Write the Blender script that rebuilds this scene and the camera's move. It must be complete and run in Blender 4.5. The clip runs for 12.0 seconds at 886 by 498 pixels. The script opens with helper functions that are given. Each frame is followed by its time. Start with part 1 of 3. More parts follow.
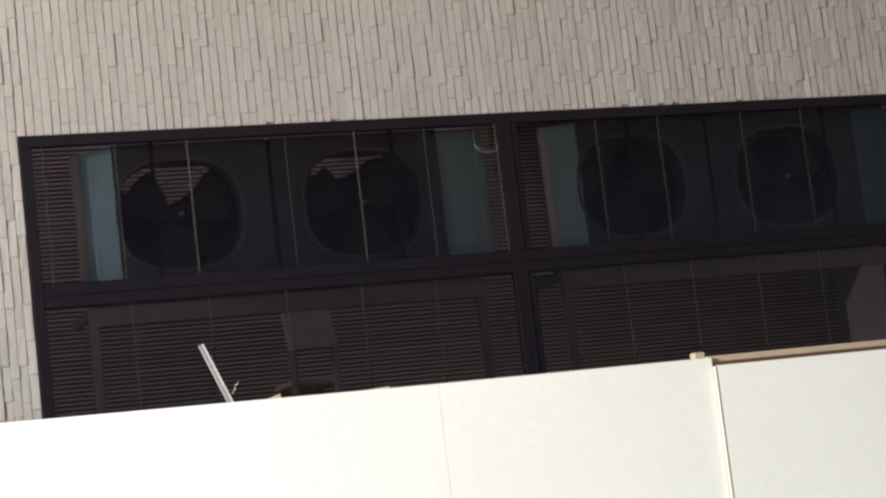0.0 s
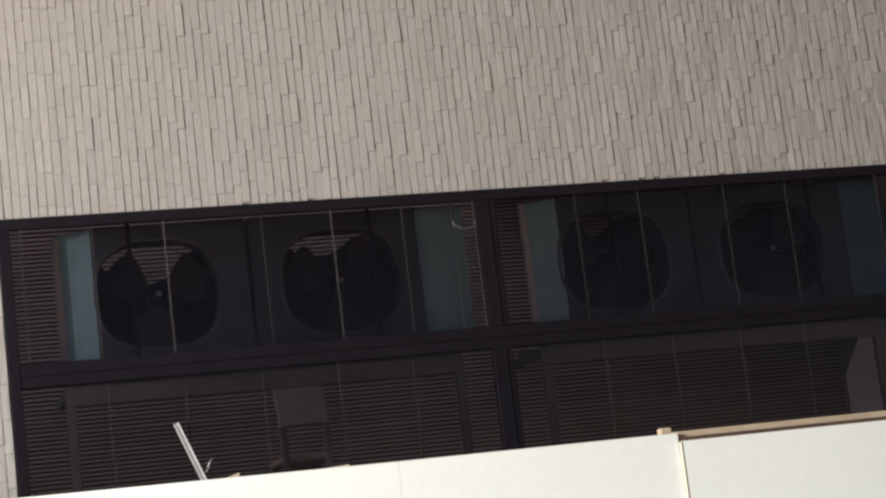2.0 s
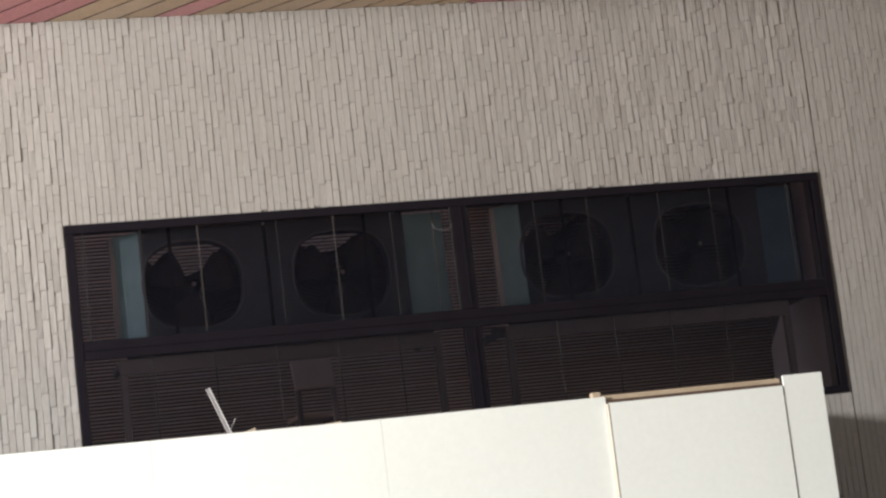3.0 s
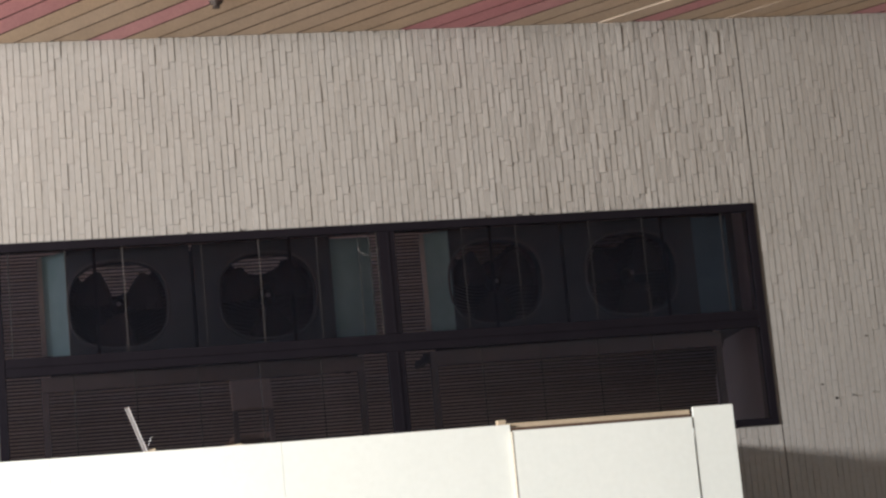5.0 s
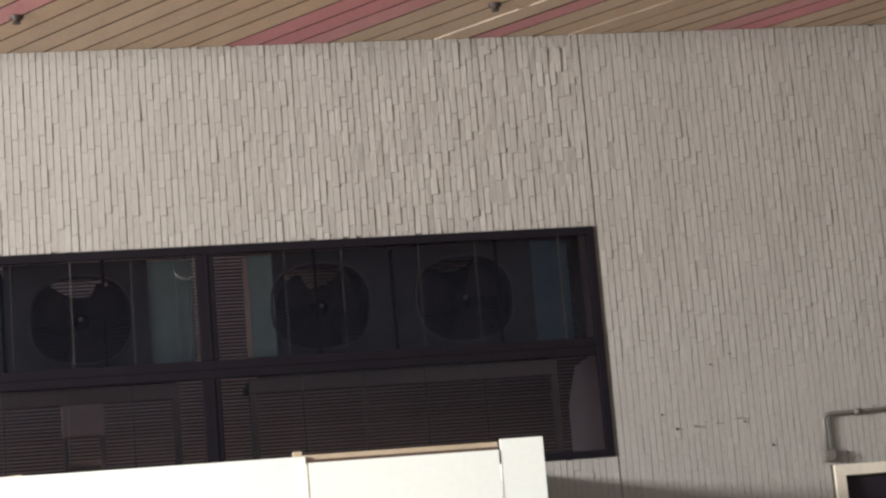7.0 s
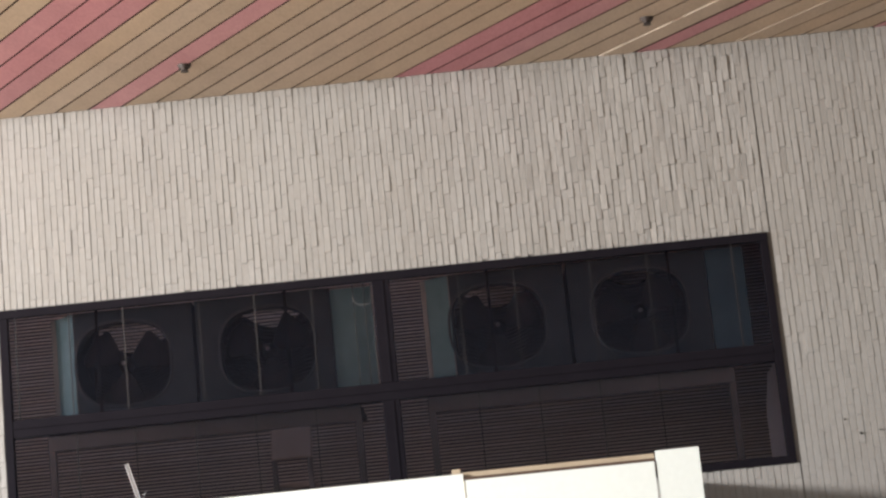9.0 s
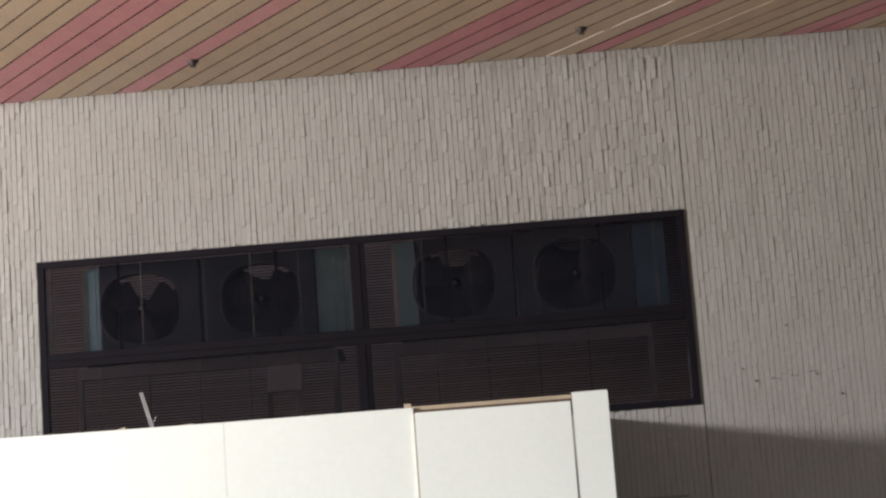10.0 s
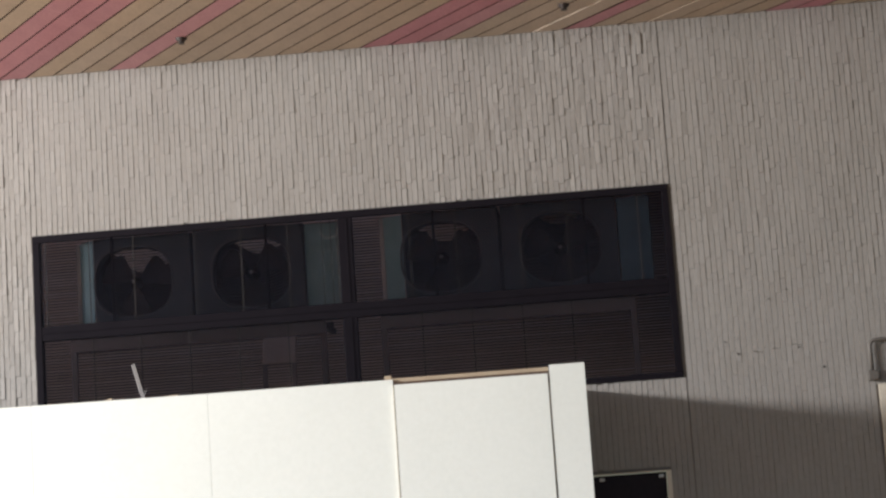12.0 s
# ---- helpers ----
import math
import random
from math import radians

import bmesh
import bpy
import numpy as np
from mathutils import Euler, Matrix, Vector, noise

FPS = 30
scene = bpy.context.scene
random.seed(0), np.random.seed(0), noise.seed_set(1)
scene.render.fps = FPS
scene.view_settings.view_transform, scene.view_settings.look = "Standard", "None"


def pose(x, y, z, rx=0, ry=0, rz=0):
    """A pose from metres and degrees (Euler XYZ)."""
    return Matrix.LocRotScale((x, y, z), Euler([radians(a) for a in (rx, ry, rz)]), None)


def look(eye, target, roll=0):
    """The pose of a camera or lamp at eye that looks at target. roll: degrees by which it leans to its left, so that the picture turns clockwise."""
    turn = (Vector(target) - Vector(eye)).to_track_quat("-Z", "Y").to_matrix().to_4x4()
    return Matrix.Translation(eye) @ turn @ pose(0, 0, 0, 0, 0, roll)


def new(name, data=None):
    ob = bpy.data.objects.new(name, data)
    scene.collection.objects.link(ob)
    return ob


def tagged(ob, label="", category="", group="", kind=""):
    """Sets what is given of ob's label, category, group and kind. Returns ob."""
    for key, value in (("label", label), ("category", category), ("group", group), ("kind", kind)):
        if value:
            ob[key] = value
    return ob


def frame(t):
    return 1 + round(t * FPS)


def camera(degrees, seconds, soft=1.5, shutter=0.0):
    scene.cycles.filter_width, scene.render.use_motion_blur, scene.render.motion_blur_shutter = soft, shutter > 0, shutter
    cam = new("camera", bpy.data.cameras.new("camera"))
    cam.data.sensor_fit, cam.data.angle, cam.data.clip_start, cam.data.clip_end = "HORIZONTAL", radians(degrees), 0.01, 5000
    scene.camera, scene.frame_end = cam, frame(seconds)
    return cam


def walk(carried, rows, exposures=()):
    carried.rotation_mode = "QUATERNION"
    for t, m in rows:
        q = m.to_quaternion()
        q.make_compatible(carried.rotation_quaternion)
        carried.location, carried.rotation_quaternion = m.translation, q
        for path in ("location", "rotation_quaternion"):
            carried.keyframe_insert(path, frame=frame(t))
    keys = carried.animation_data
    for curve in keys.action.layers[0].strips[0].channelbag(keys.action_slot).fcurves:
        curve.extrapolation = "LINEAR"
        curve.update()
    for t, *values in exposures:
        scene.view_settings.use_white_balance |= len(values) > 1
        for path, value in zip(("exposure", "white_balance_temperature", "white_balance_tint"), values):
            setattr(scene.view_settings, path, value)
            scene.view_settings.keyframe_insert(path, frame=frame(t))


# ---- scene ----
cam = camera(25.5, 12.0, soft=2.5)

PATH = [
    (0, (-1.062, -8.658, 2.33), (-0.416, -6.783, 2.59), -6.7),
    (0.5, (-0.992, -8.735, 2.304), (-0.333, -6.864, 2.557), -6.7),
    (1, (-0.798, -8.788, 2.313), (-0.156, -6.911, 2.566), -6.6),
    (1.5, (-0.654, -8.841, 2.295), (-0.045, -6.959, 2.59), -6.8),
    (2, (-0.531, -8.896, 2.303), (0.024, -7.004, 2.641), -6.9),
    (2.5, (-0.691, -10.328, 2.154), (-0.16, -8.426, 2.468), -7.0),
    (2.7, (-0.754, -10.942, 2.135), (-0.234, -9.034, 2.434), -6.9),
    (4.5, (0.024, -11.279, 2.043), (0.442, -9.351, 2.372), -5.5),
    (5, (0.286, -11.375, 2.049), (0.688, -9.444, 2.379), -5.3),
    (5.5, (0.559, -11.337, 2.047), (0.937, -9.402, 2.387), -4.8),
    (6, (0.952, -11.309, 2.063), (1.284, -9.367, 2.41), -4.5),
    (6.5, (1.35, -11.267, 2.084), (1.677, -9.324, 2.43), -4.6),
    (6.7, (1.471, -11.238, 2.068), (1.826, -9.301, 2.416), -4.8),
    (8.3, (2.612, -11.245, 2.025), (2.83, -9.29, 2.387), -5.4),
    (8.5, (2.648, -11.249, 2.028), (2.82, -9.29, 2.393), -5.7),
    (9, (2.936, -11.554, 1.973), (2.897, -9.593, 2.363), -5.7),
    (9.5, (3.394, -13.74, 1.808), (3.323, -11.766, 2.123), -4.8),
    (10, (3.673, -13.72, 1.772), (3.566, -11.749, 2.096), -4.2),
    (10.5, (3.912, -13.725, 1.772), (3.774, -11.756, 2.094), -4.0),
    (11, (4.122, -13.763, 1.758), (3.956, -11.795, 2.074), -4.1),
    (11.5, (4.188, -13.821, 1.712), (4.016, -11.852, 2.022), -4.1),
    (12, (4.228, -13.841, 1.704), (4.055, -11.871, 2.007), -3.9),
]
walk(cam, [(t, look(eye, target, roll)) for t, eye, target, roll in PATH],
     exposures=((0, 0.51, 6500, 10), (2.0, 0.46, 6500, 10), (2.7, 0.50, 6500, 10), (4.5, 0.57, 6500, 10), (6.0, 0.69, 6500, 10),
                (8.4, 1.04, 6500, 10), (9.0, 0.95, 6460, 10), (9.5, 0.48, 6420, 11), (12, 0.46, 6420, 11)))


# ---- world and light ----
world = bpy.data.worlds.new("sky")
scene.world = world
world.use_nodes = True
wn = world.node_tree.nodes
sky = wn.new("ShaderNodeTexSky")
sky.sky_type, sky.sun_disc = "NISHITA", False
sky.sun_elevation, sky.sun_rotation = radians(35), radians(250)
wn["Background"].inputs["Strength"].default_value = 0.075
world.node_tree.links.new(sky.outputs["Color"], wn["Background"].inputs["Color"])

# added area lamp standing in for the court's unseen bright end, to the west
opening = bpy.data.lights.new("court_opening_lamp", "AREA")
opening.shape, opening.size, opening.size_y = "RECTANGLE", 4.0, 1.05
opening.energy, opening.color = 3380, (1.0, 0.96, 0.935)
new("court_opening_lamp", opening).matrix_world = look((-11.6, -6.95, 5.13), (3.0, -0.4, 3.2))


# ---- materials ----
def material(name, base, second=None, rough=0.7, metal=0.0, fine=60.0, coarse=3.0, mix=0.5, bump=0.15, step=0.002,
             vary=0.0, stretch=(1, 1, 1), spots=0.0, shine=0.5):
    """Two tones mixed by coarse and fine noise, relief from the fine noise; vary: how far single pieces differ."""
    m = bpy.data.materials.new(name)
    m.use_nodes = True
    n, l = m.node_tree.nodes, m.node_tree.links
    bsdf = n["Principled BSDF"]
    bsdf.inputs["Roughness"].default_value, bsdf.inputs["Metallic"].default_value = rough, metal
    bsdf.inputs["Specular IOR Level"].default_value = shine
    geo = n.new("ShaderNodeNewGeometry")
    scale = n.new("ShaderNodeVectorMath")
    scale.operation = "MULTIPLY"
    scale.inputs[1].default_value = stretch
    l.new(geo.outputs["Position"], scale.inputs[0])

    def cloud(size, detail):
        t = n.new("ShaderNodeTexNoise")
        t.inputs["Scale"].default_value, t.inputs["Detail"].default_value = size, detail
        l.new(scale.outputs[0], t.inputs["Vector"])
        return t.outputs["Fac"]

    def maths(kind, a, b):
        t = n.new("ShaderNodeMath")
        t.operation = kind
        for i, v in enumerate((a, b)):
            if isinstance(v, (int, float)):
                t.inputs[i].default_value = v
            else:
                l.new(v, t.inputs[i])
        return t.outputs[0]

    small, large = cloud(fine, 6), cloud(coarse, 4)
    fac = maths("ADD", maths("MULTIPLY", small, 0.5), maths("MULTIPLY", large, 0.5))
    spread = n.new("ShaderNodeMapRange")
    spread.inputs["From Min"].default_value, spread.inputs["From Max"].default_value = 0.35, 0.65
    l.new(fac, spread.inputs["Value"])
    tone = n.new("ShaderNodeMix")
    tone.data_type = "RGBA"
    tone.inputs[6].default_value = (*base, 1)
    tone.inputs[7].default_value = (*(second or [c * (1 - mix * 0.5) for c in base]), 1)
    l.new(spread.outputs[0], tone.inputs[0])
    colour = tone.outputs[2]
    if vary:
        info = n.new("ShaderNodeObjectInfo")
        pick = maths("FRACT", maths("ADD", info.outputs["Random"], geo.outputs["Random Per Island"]), 0)
        hsv = n.new("ShaderNodeHueSaturation")
        l.new(colour, hsv.inputs["Color"])
        l.new(maths("ADD", maths("MULTIPLY", pick, 2 * vary), 1 - vary), hsv.inputs["Value"])
        l.new(maths("ADD", maths("MULTIPLY", maths("FRACT", maths("MULTIPLY", pick, 7.3), 0), 0.2), 0.9), hsv.inputs["Saturation"])
        colour = hsv.outputs["Color"]
    if spots:
        dirt = n.new("ShaderNodeMapRange")
        dirt.inputs["From Min"].default_value, dirt.inputs["From Max"].default_value = 0.66, 0.74
        dirt.inputs["To Max"].default_value = spots
        l.new(cloud(coarse * 22, 3), dirt.inputs["Value"])
        stain = n.new("ShaderNodeMix")
        stain.data_type = "RGBA"
        stain.inputs[7].default_value = (*[c * 0.35 for c in base], 1)
        l.new(dirt.outputs[0], stain.inputs[0])
        l.new(colour, stain.inputs[6])
        colour = stain.outputs[2]
    l.new(colour, bsdf.inputs["Base Color"])
    l.new(maths("ADD", maths("MULTIPLY", small, 0.2), rough - 0.1), bsdf.inputs["Roughness"])
    if bump:
        relief = n.new("ShaderNodeBump")
        relief.inputs["Strength"].default_value, relief.inputs["Distance"].default_value = bump, step
        l.new(small, relief.inputs["Height"])
        l.new(relief.outputs[0], bsdf.inputs["Normal"])
    return m


STONE = material("stone", (0.292, 0.283, 0.268), (0.258, 0.247, 0.231), 0.9, fine=30, coarse=1.7, bump=0.35, step=0.003, vary=0.02, stretch=(1.3, 1, 0.8), spots=0.35, shine=0.3)
MORTAR = material("mortar", (0.21, 0.194, 0.18), rough=0.95, fine=200, coarse=4, bump=0.3)
DARK_WALL = material("plant_room_paint", (0.15, 0.13, 0.125), rough=0.9, fine=40, coarse=2)
PAVING = material("paving", (0.56, 0.43, 0.30), (0.455, 0.345, 0.24), 0.8, fine=60, coarse=1.2, bump=0.3)
WOOD = dict(rough=0.55, fine=26, coarse=2.0, bump=0.12, vary=0.06, stretch=(3.2, 1, 1), spots=0.22)
TAN = material("tan_board", (0.518, 0.424, 0.332), (0.420, 0.340, 0.265), **WOOD)
PINK = material("pink_board", (0.55, 0.268, 0.315), (0.455, 0.21, 0.25), **WOOD)
GROOVE = material("groove", (0.018, 0.008, 0.007), shine=0.1, rough=0.9)
FRAME = material("dark_frame", (0.0074, 0.0062, 0.0092), (0.0098, 0.0084, 0.0118), 0.7, fine=50, coarse=6, bump=0.05, shine=0.06)
RIB = material("rib_brown", (0.86, 0.69, 0.57), (0.74, 0.58, 0.47), 0.7, fine=30, coarse=3, bump=0.05, vary=0.10, shine=0.2)
BAR = material("support_bar", (0.024, 0.0225, 0.023), (0.015, 0.014, 0.015), shine=0.2, rough=0.55, fine=60, coarse=9)
POST = material("post_enamel", (0.40, 0.40, 0.365), (0.32, 0.32, 0.29), 0.5)
# darker copy of the teal: shade on the last end cover, put into colour
SHADED_TEAL = material("shaded_teal_casing", shine=0.1, base=(0.085, 0.165, 0.21), second=(0.062, 0.125, 0.165), rough=0.65, fine=14, coarse=5, bump=0.05)
TEAL = material("teal_casing", shine=0.1, base=(0.24, 0.415, 0.425), second=(0.18, 0.335, 0.345), rough=0.65, fine=14, coarse=5, bump=0.05)
CASING = material("grey_casing", (0.052, 0.071, 0.080), (0.036, 0.050, 0.058), 0.7, fine=12, coarse=4, bump=0.05, shine=0.15)
FAN = material("fan_black", (0.016, 0.0145, 0.017), shine=0.05, rough=0.85, fine=50, coarse=8, bump=0.03)
CAP = material("cap_grey", (0.20, 0.195, 0.19), rough=0.5)
PLUG = material("plug_black", (0.030, 0.027, 0.025), shine=0.05, rough=0.85, fine=50, coarse=8)
PIER = material("pier_paint", (0.62, 0.56, 0.555), (0.52, 0.47, 0.465), rough=0.85, fine=30, coarse=2)
CONCRETE = material("plant_room_concrete", (0.20, 0.18, 0.16), (0.15, 0.135, 0.12), 0.85, fine=60, coarse=2, bump=0.3)
RIM_HIGHLIGHT = material("rim_highlight_grey", (0.080, 0.092, 0.098), rough=0.6, fine=20, coarse=5, bump=0.05, shine=0.2)
SMEAR = material("dark_smear", (0.19, 0.172, 0.152), (0.225, 0.208, 0.188), 0.9, fine=80, coarse=20, bump=0.3)
HUB = material("wire_grey", (0.22, 0.215, 0.21), rough=0.5)
COIL = material("coil_black", (0.080, 0.067, 0.070), (0.060, 0.050, 0.053), shine=0.05, rough=0.85, fine=50, coarse=8, bump=0.03)
PALE_BAR = material("pale_bar", (0.050, 0.045, 0.044), (0.032, 0.029, 0.029), shine=0.2, rough=0.6, fine=60, coarse=9)
BLADE = material("fan_brown", (0.024, 0.021, 0.022), shine=0.03, rough=0.8, fine=50, coarse=8, bump=0.03)
CHAIR = material("chair_plastic", (0.62, 0.47, 0.37), (0.52, 0.39, 0.30), shine=0.1, rough=0.7, fine=50, coarse=6)
# leg colour darkened to offset the sky light that the legs catch
CHAIR_LEG = material("chair_leg", (0.30, 0.255, 0.225), shine=0.1, rough=0.7, fine=50, coarse=6)
BEAM = material("beam_steel", (0.165, 0.158, 0.142), (0.132, 0.126, 0.114), shine=0.08, rough=0.7, fine=50, coarse=4)
WHITE = material("white_board", (0.742, 0.793, 0.765), (0.70, 0.75, 0.72), 0.6, fine=30, coarse=1.3, bump=0.06)
TIMBER = material("raw_timber", (0.47, 0.385, 0.275), (0.38, 0.30, 0.21), 0.7, fine=40, coarse=5, stretch=(1, 6, 6))
GAP_SHADE = material("brown_gap_shade", (0.085, 0.046, 0.028), (0.055, 0.03, 0.02), 0.8, fine=40, coarse=8)
ZINC = material("zinc", (0.72, 0.72, 0.72), (0.55, 0.55, 0.56), 0.38, metal=0.5, fine=40, coarse=6)
CONDUIT = material("grey_conduit", (0.135, 0.125, 0.112), (0.10, 0.092, 0.083), 0.5, fine=60, coarse=8)
CREAM = material("cream_paint", (0.60, 0.56, 0.47), (0.52, 0.48, 0.40), 0.55, fine=40, coarse=4)
DOOR = material("dark_door", (0.022, 0.018, 0.024), shine=0.1, rough=0.5, fine=40, coarse=3)
BRASS = material("dark_bronze", (0.05, 0.038, 0.034), rough=0.55, metal=0.2)


def tinted_glass():
    m = bpy.data.materials.new("tinted_glass")
    m.use_nodes = True
    n, l = m.node_tree.nodes, m.node_tree.links
    n.remove(n["Principled BSDF"])
    clear, gloss, edge, mix = (n.new("ShaderNode" + k) for k in ("BsdfTransparent", "BsdfGlossy", "Fresnel", "MixShader"))
    clear.inputs["Color"].default_value = (0.838, 0.796, 0.826, 1)
    gloss.inputs["Roughness"].default_value = 0.2
    gloss.inputs["Color"].default_value = (0.97, 0.86, 1.0, 1)
    edge.inputs["IOR"].default_value = 1.23
    l.new(edge.outputs[0], mix.inputs[0])
    l.new(clear.outputs[0], mix.inputs[1])
    l.new(gloss.outputs[0], mix.inputs[2])
    l.new(mix.outputs[0], n["Material Output"].inputs["Surface"])
    return m


GLASS = tinted_glass()
SILVER = material("hinge_steel", (0.5, 0.49, 0.47), rough=0.4, metal=0.7)


# ---- building helpers ----
def thing(name, label, category, group="", at=(0, 0, 0), kind=""):
    e = new(name)
    e.location = at
    return tagged(e, label, category, group, kind)


def part(name, bm, mat, parent=None, label=""):
    me = bpy.data.meshes.new(name)
    bm.to_mesh(me)
    bm.free()
    mats = mat if isinstance(mat, (list, tuple)) else [mat]
    for m in mats:
        me.materials.append(m)
    ob = new(name, me)
    if parent:
        ob.parent = parent
        ob.matrix_parent_inverse = Matrix.Translation(-parent.location) if parent.parent is None else Matrix()
    return tagged(ob, label)


def box(x0, x1, y0, y1, z0, z1, bevel=0.0, bm=None):
    bm = bm or bmesh.new()
    made = bmesh.ops.create_cube(bm, size=1.0)["verts"]
    for v in made:
        v.co = Vector(((x0 + x1) / 2 + v.co.x * (x1 - x0), (y0 + y1) / 2 + v.co.y * (y1 - y0), (z0 + z1) / 2 + v.co.z * (z1 - z0)))
    if bevel:
        edges = list({e for v in made for e in v.link_edges})
        bmesh.ops.bevel(bm, geom=edges, offset=bevel, segments=2, affect="EDGES", profile=0.6)
    return bm


def tube(points, radius, sides=12, bm=None):
    """A round pipe along a line of points."""
    bm = bm or bmesh.new()
    pts = [Vector(p) for p in points]
    rings = []
    for i, p in enumerate(pts):
        d = (pts[min(i + 1, len(pts) - 1)] - pts[max(i - 1, 0)]).normalized()
        side = d.cross(Vector((0, 1, 0)))
        side = side.normalized() if side.length > 0.1 else Vector((1, 0, 0))
        up = side.cross(d).normalized()
        rings.append([bm.verts.new(p + radius * (math.cos(a) * side + math.sin(a) * up))
                      for a in (2 * math.pi * k / sides for k in range(sides))])
    for a, b in zip(rings, rings[1:]):
        for k in range(sides):
            bm.faces.new((a[k], a[(k + 1) % sides], b[(k + 1) % sides], b[k])).smooth = True
    bm.faces.new(rings[0][::-1])
    bm.faces.new(rings[-1])
    return bm


def disc(cx, y0, y1, cz, r0, r1, sides=24, bm=None):
    """A turned piece along y: radius r0 at y0, r1 at y1."""
    bm = bm or bmesh.new()
    rings = [[bm.verts.new((cx + r * math.cos(2 * math.pi * k / sides), y, cz + r * math.sin(2 * math.pi * k / sides)))
              for k in range(sides)] for y, r in ((y0, r0), (y1, r1))]
    for k in range(sides):
        bm.faces.new((rings[0][k], rings[0][(k + 1) % sides], rings[1][(k + 1) % sides], rings[1][k]))
    bm.faces.new(rings[0])
    bm.faces.new(rings[1][::-1])
    return bm


# ---- large structure ----
CEIL = 5.369
WIN = (0.0, 4.645, 2.785, 4.17)
DOOR_1 = (3.55, 4.478, 0.0, 2.15)
DOOR_2 = (6.045, 6.95, 0.0, 2.575)
X0, X1 = -3.2, 9.0

tagged(part("ground", box(-60, 60, -60, 40, -0.3, 0.0), PAVING), "pale grey paving of the covered court", "ground", kind="structure")

wall = bmesh.new()
for b in ((X0, 0.0, 0, CEIL), (0.0, WIN[1], WIN[3], CEIL), (WIN[1], DOOR_2[0], 0, CEIL), (DOOR_2[0], DOOR_2[1], DOOR_2[3], CEIL),
          (DOOR_2[1], X1, 0, CEIL), (0.0, DOOR_1[0], 0, WIN[2]), (DOOR_1[0], DOOR_1[1], DOOR_1[3], WIN[2]), (DOOR_1[1], WIN[1], 0, WIN[2])):
    box(b[0], b[1], 0.0075, 0.22, b[2], b[3], bm=wall)
wall_front = tagged(part("wall_front", wall, MORTAR), "wall clad in narrow upright strips of pale split stone", "wall", kind="structure")

# plant room behind the window, its unseen west end left open for sky light
room = bmesh.new()
for b in ((-1.3, 4.9, 1.60, 1.75, 2.3, 4.8), (4.9, 5.05, 0.22, 1.75, 2.3, 4.8)):
    box(*b, bm=room)
rear = tagged(part("wall_plant_room", room, DARK_WALL), "brown horizontally ribbed rear wall of the plant room", "wall", kind="structure")
rib = bmesh.new()
outline = ((0.0, 0.0), (-0.016, 0.0008), (-0.017, 0.0022), (-0.006, 0.0128), (0.0, 0.0138))
ends = [[rib.verts.new((x, y, z)) for y, z in outline] for x in (-1.299, 4.899)]
for k in range(4):
    rib.faces.new((ends[0][k], ends[1][k], ends[1][k + 1], ends[0][k + 1]))
rib_mesh = bpy.data.meshes.new("rib")
rib.to_mesh(rib_mesh)
rib.free()
rib_mesh.materials.append(RIB)
for k in range(77):
    ob = new("rib", rib_mesh)
    ob.parent, ob.location = rear, (0, 1.5985, 2.70 + 0.0233 * k)


def pier():
    """A stepped pier at the end of the room, deeper below than above."""
    bm = bmesh.new()
    side = ((0.222, 2.66), (1.08, 2.66), (1.08, 3.20), (0.82, 3.42), (0.42, 3.44), (0.42, 4.499), (0.222, 4.499))
    ends = [[bm.verts.new((x, y, z)) for y, z in side] for x in (4.652, 4.80)]
    for k in range(7):
        bm.faces.new((ends[0][k], ends[0][(k + 1) % 7], ends[1][(k + 1) % 7], ends[1][k]))
    for e in ends:
        bm.faces.new(e)
    bmesh.ops.recalc_face_normals(bm, faces=bm.faces)
    return bm


tagged(part("pier_plant_room", pier(), PIER), "plain pale grey stepped pier in the plant room", "pier", kind="structure")
tagged(part("floor_plant_room", box(-1.3, 4.9, 0.22, 1.60, 2.5, 2.66), CONCRETE), "grey concrete floor of the plant room", "floor", kind="structure")


# unseen roof, cut away so that sky light brightens the ribs
def plant_roof():
    bm = box(-1.3, 4.9, 0.22, 0.30, 4.5, 4.65)
    return box(2.7, 4.9, 0.30, 1.60, 4.5, 4.65, bm=bm)


tagged(part("ceiling_plant_room", plant_roof(), DARK_WALL), "unseen dark plant room ceiling, left open along its back for sky light on the ribs", "ceiling", kind="structure")


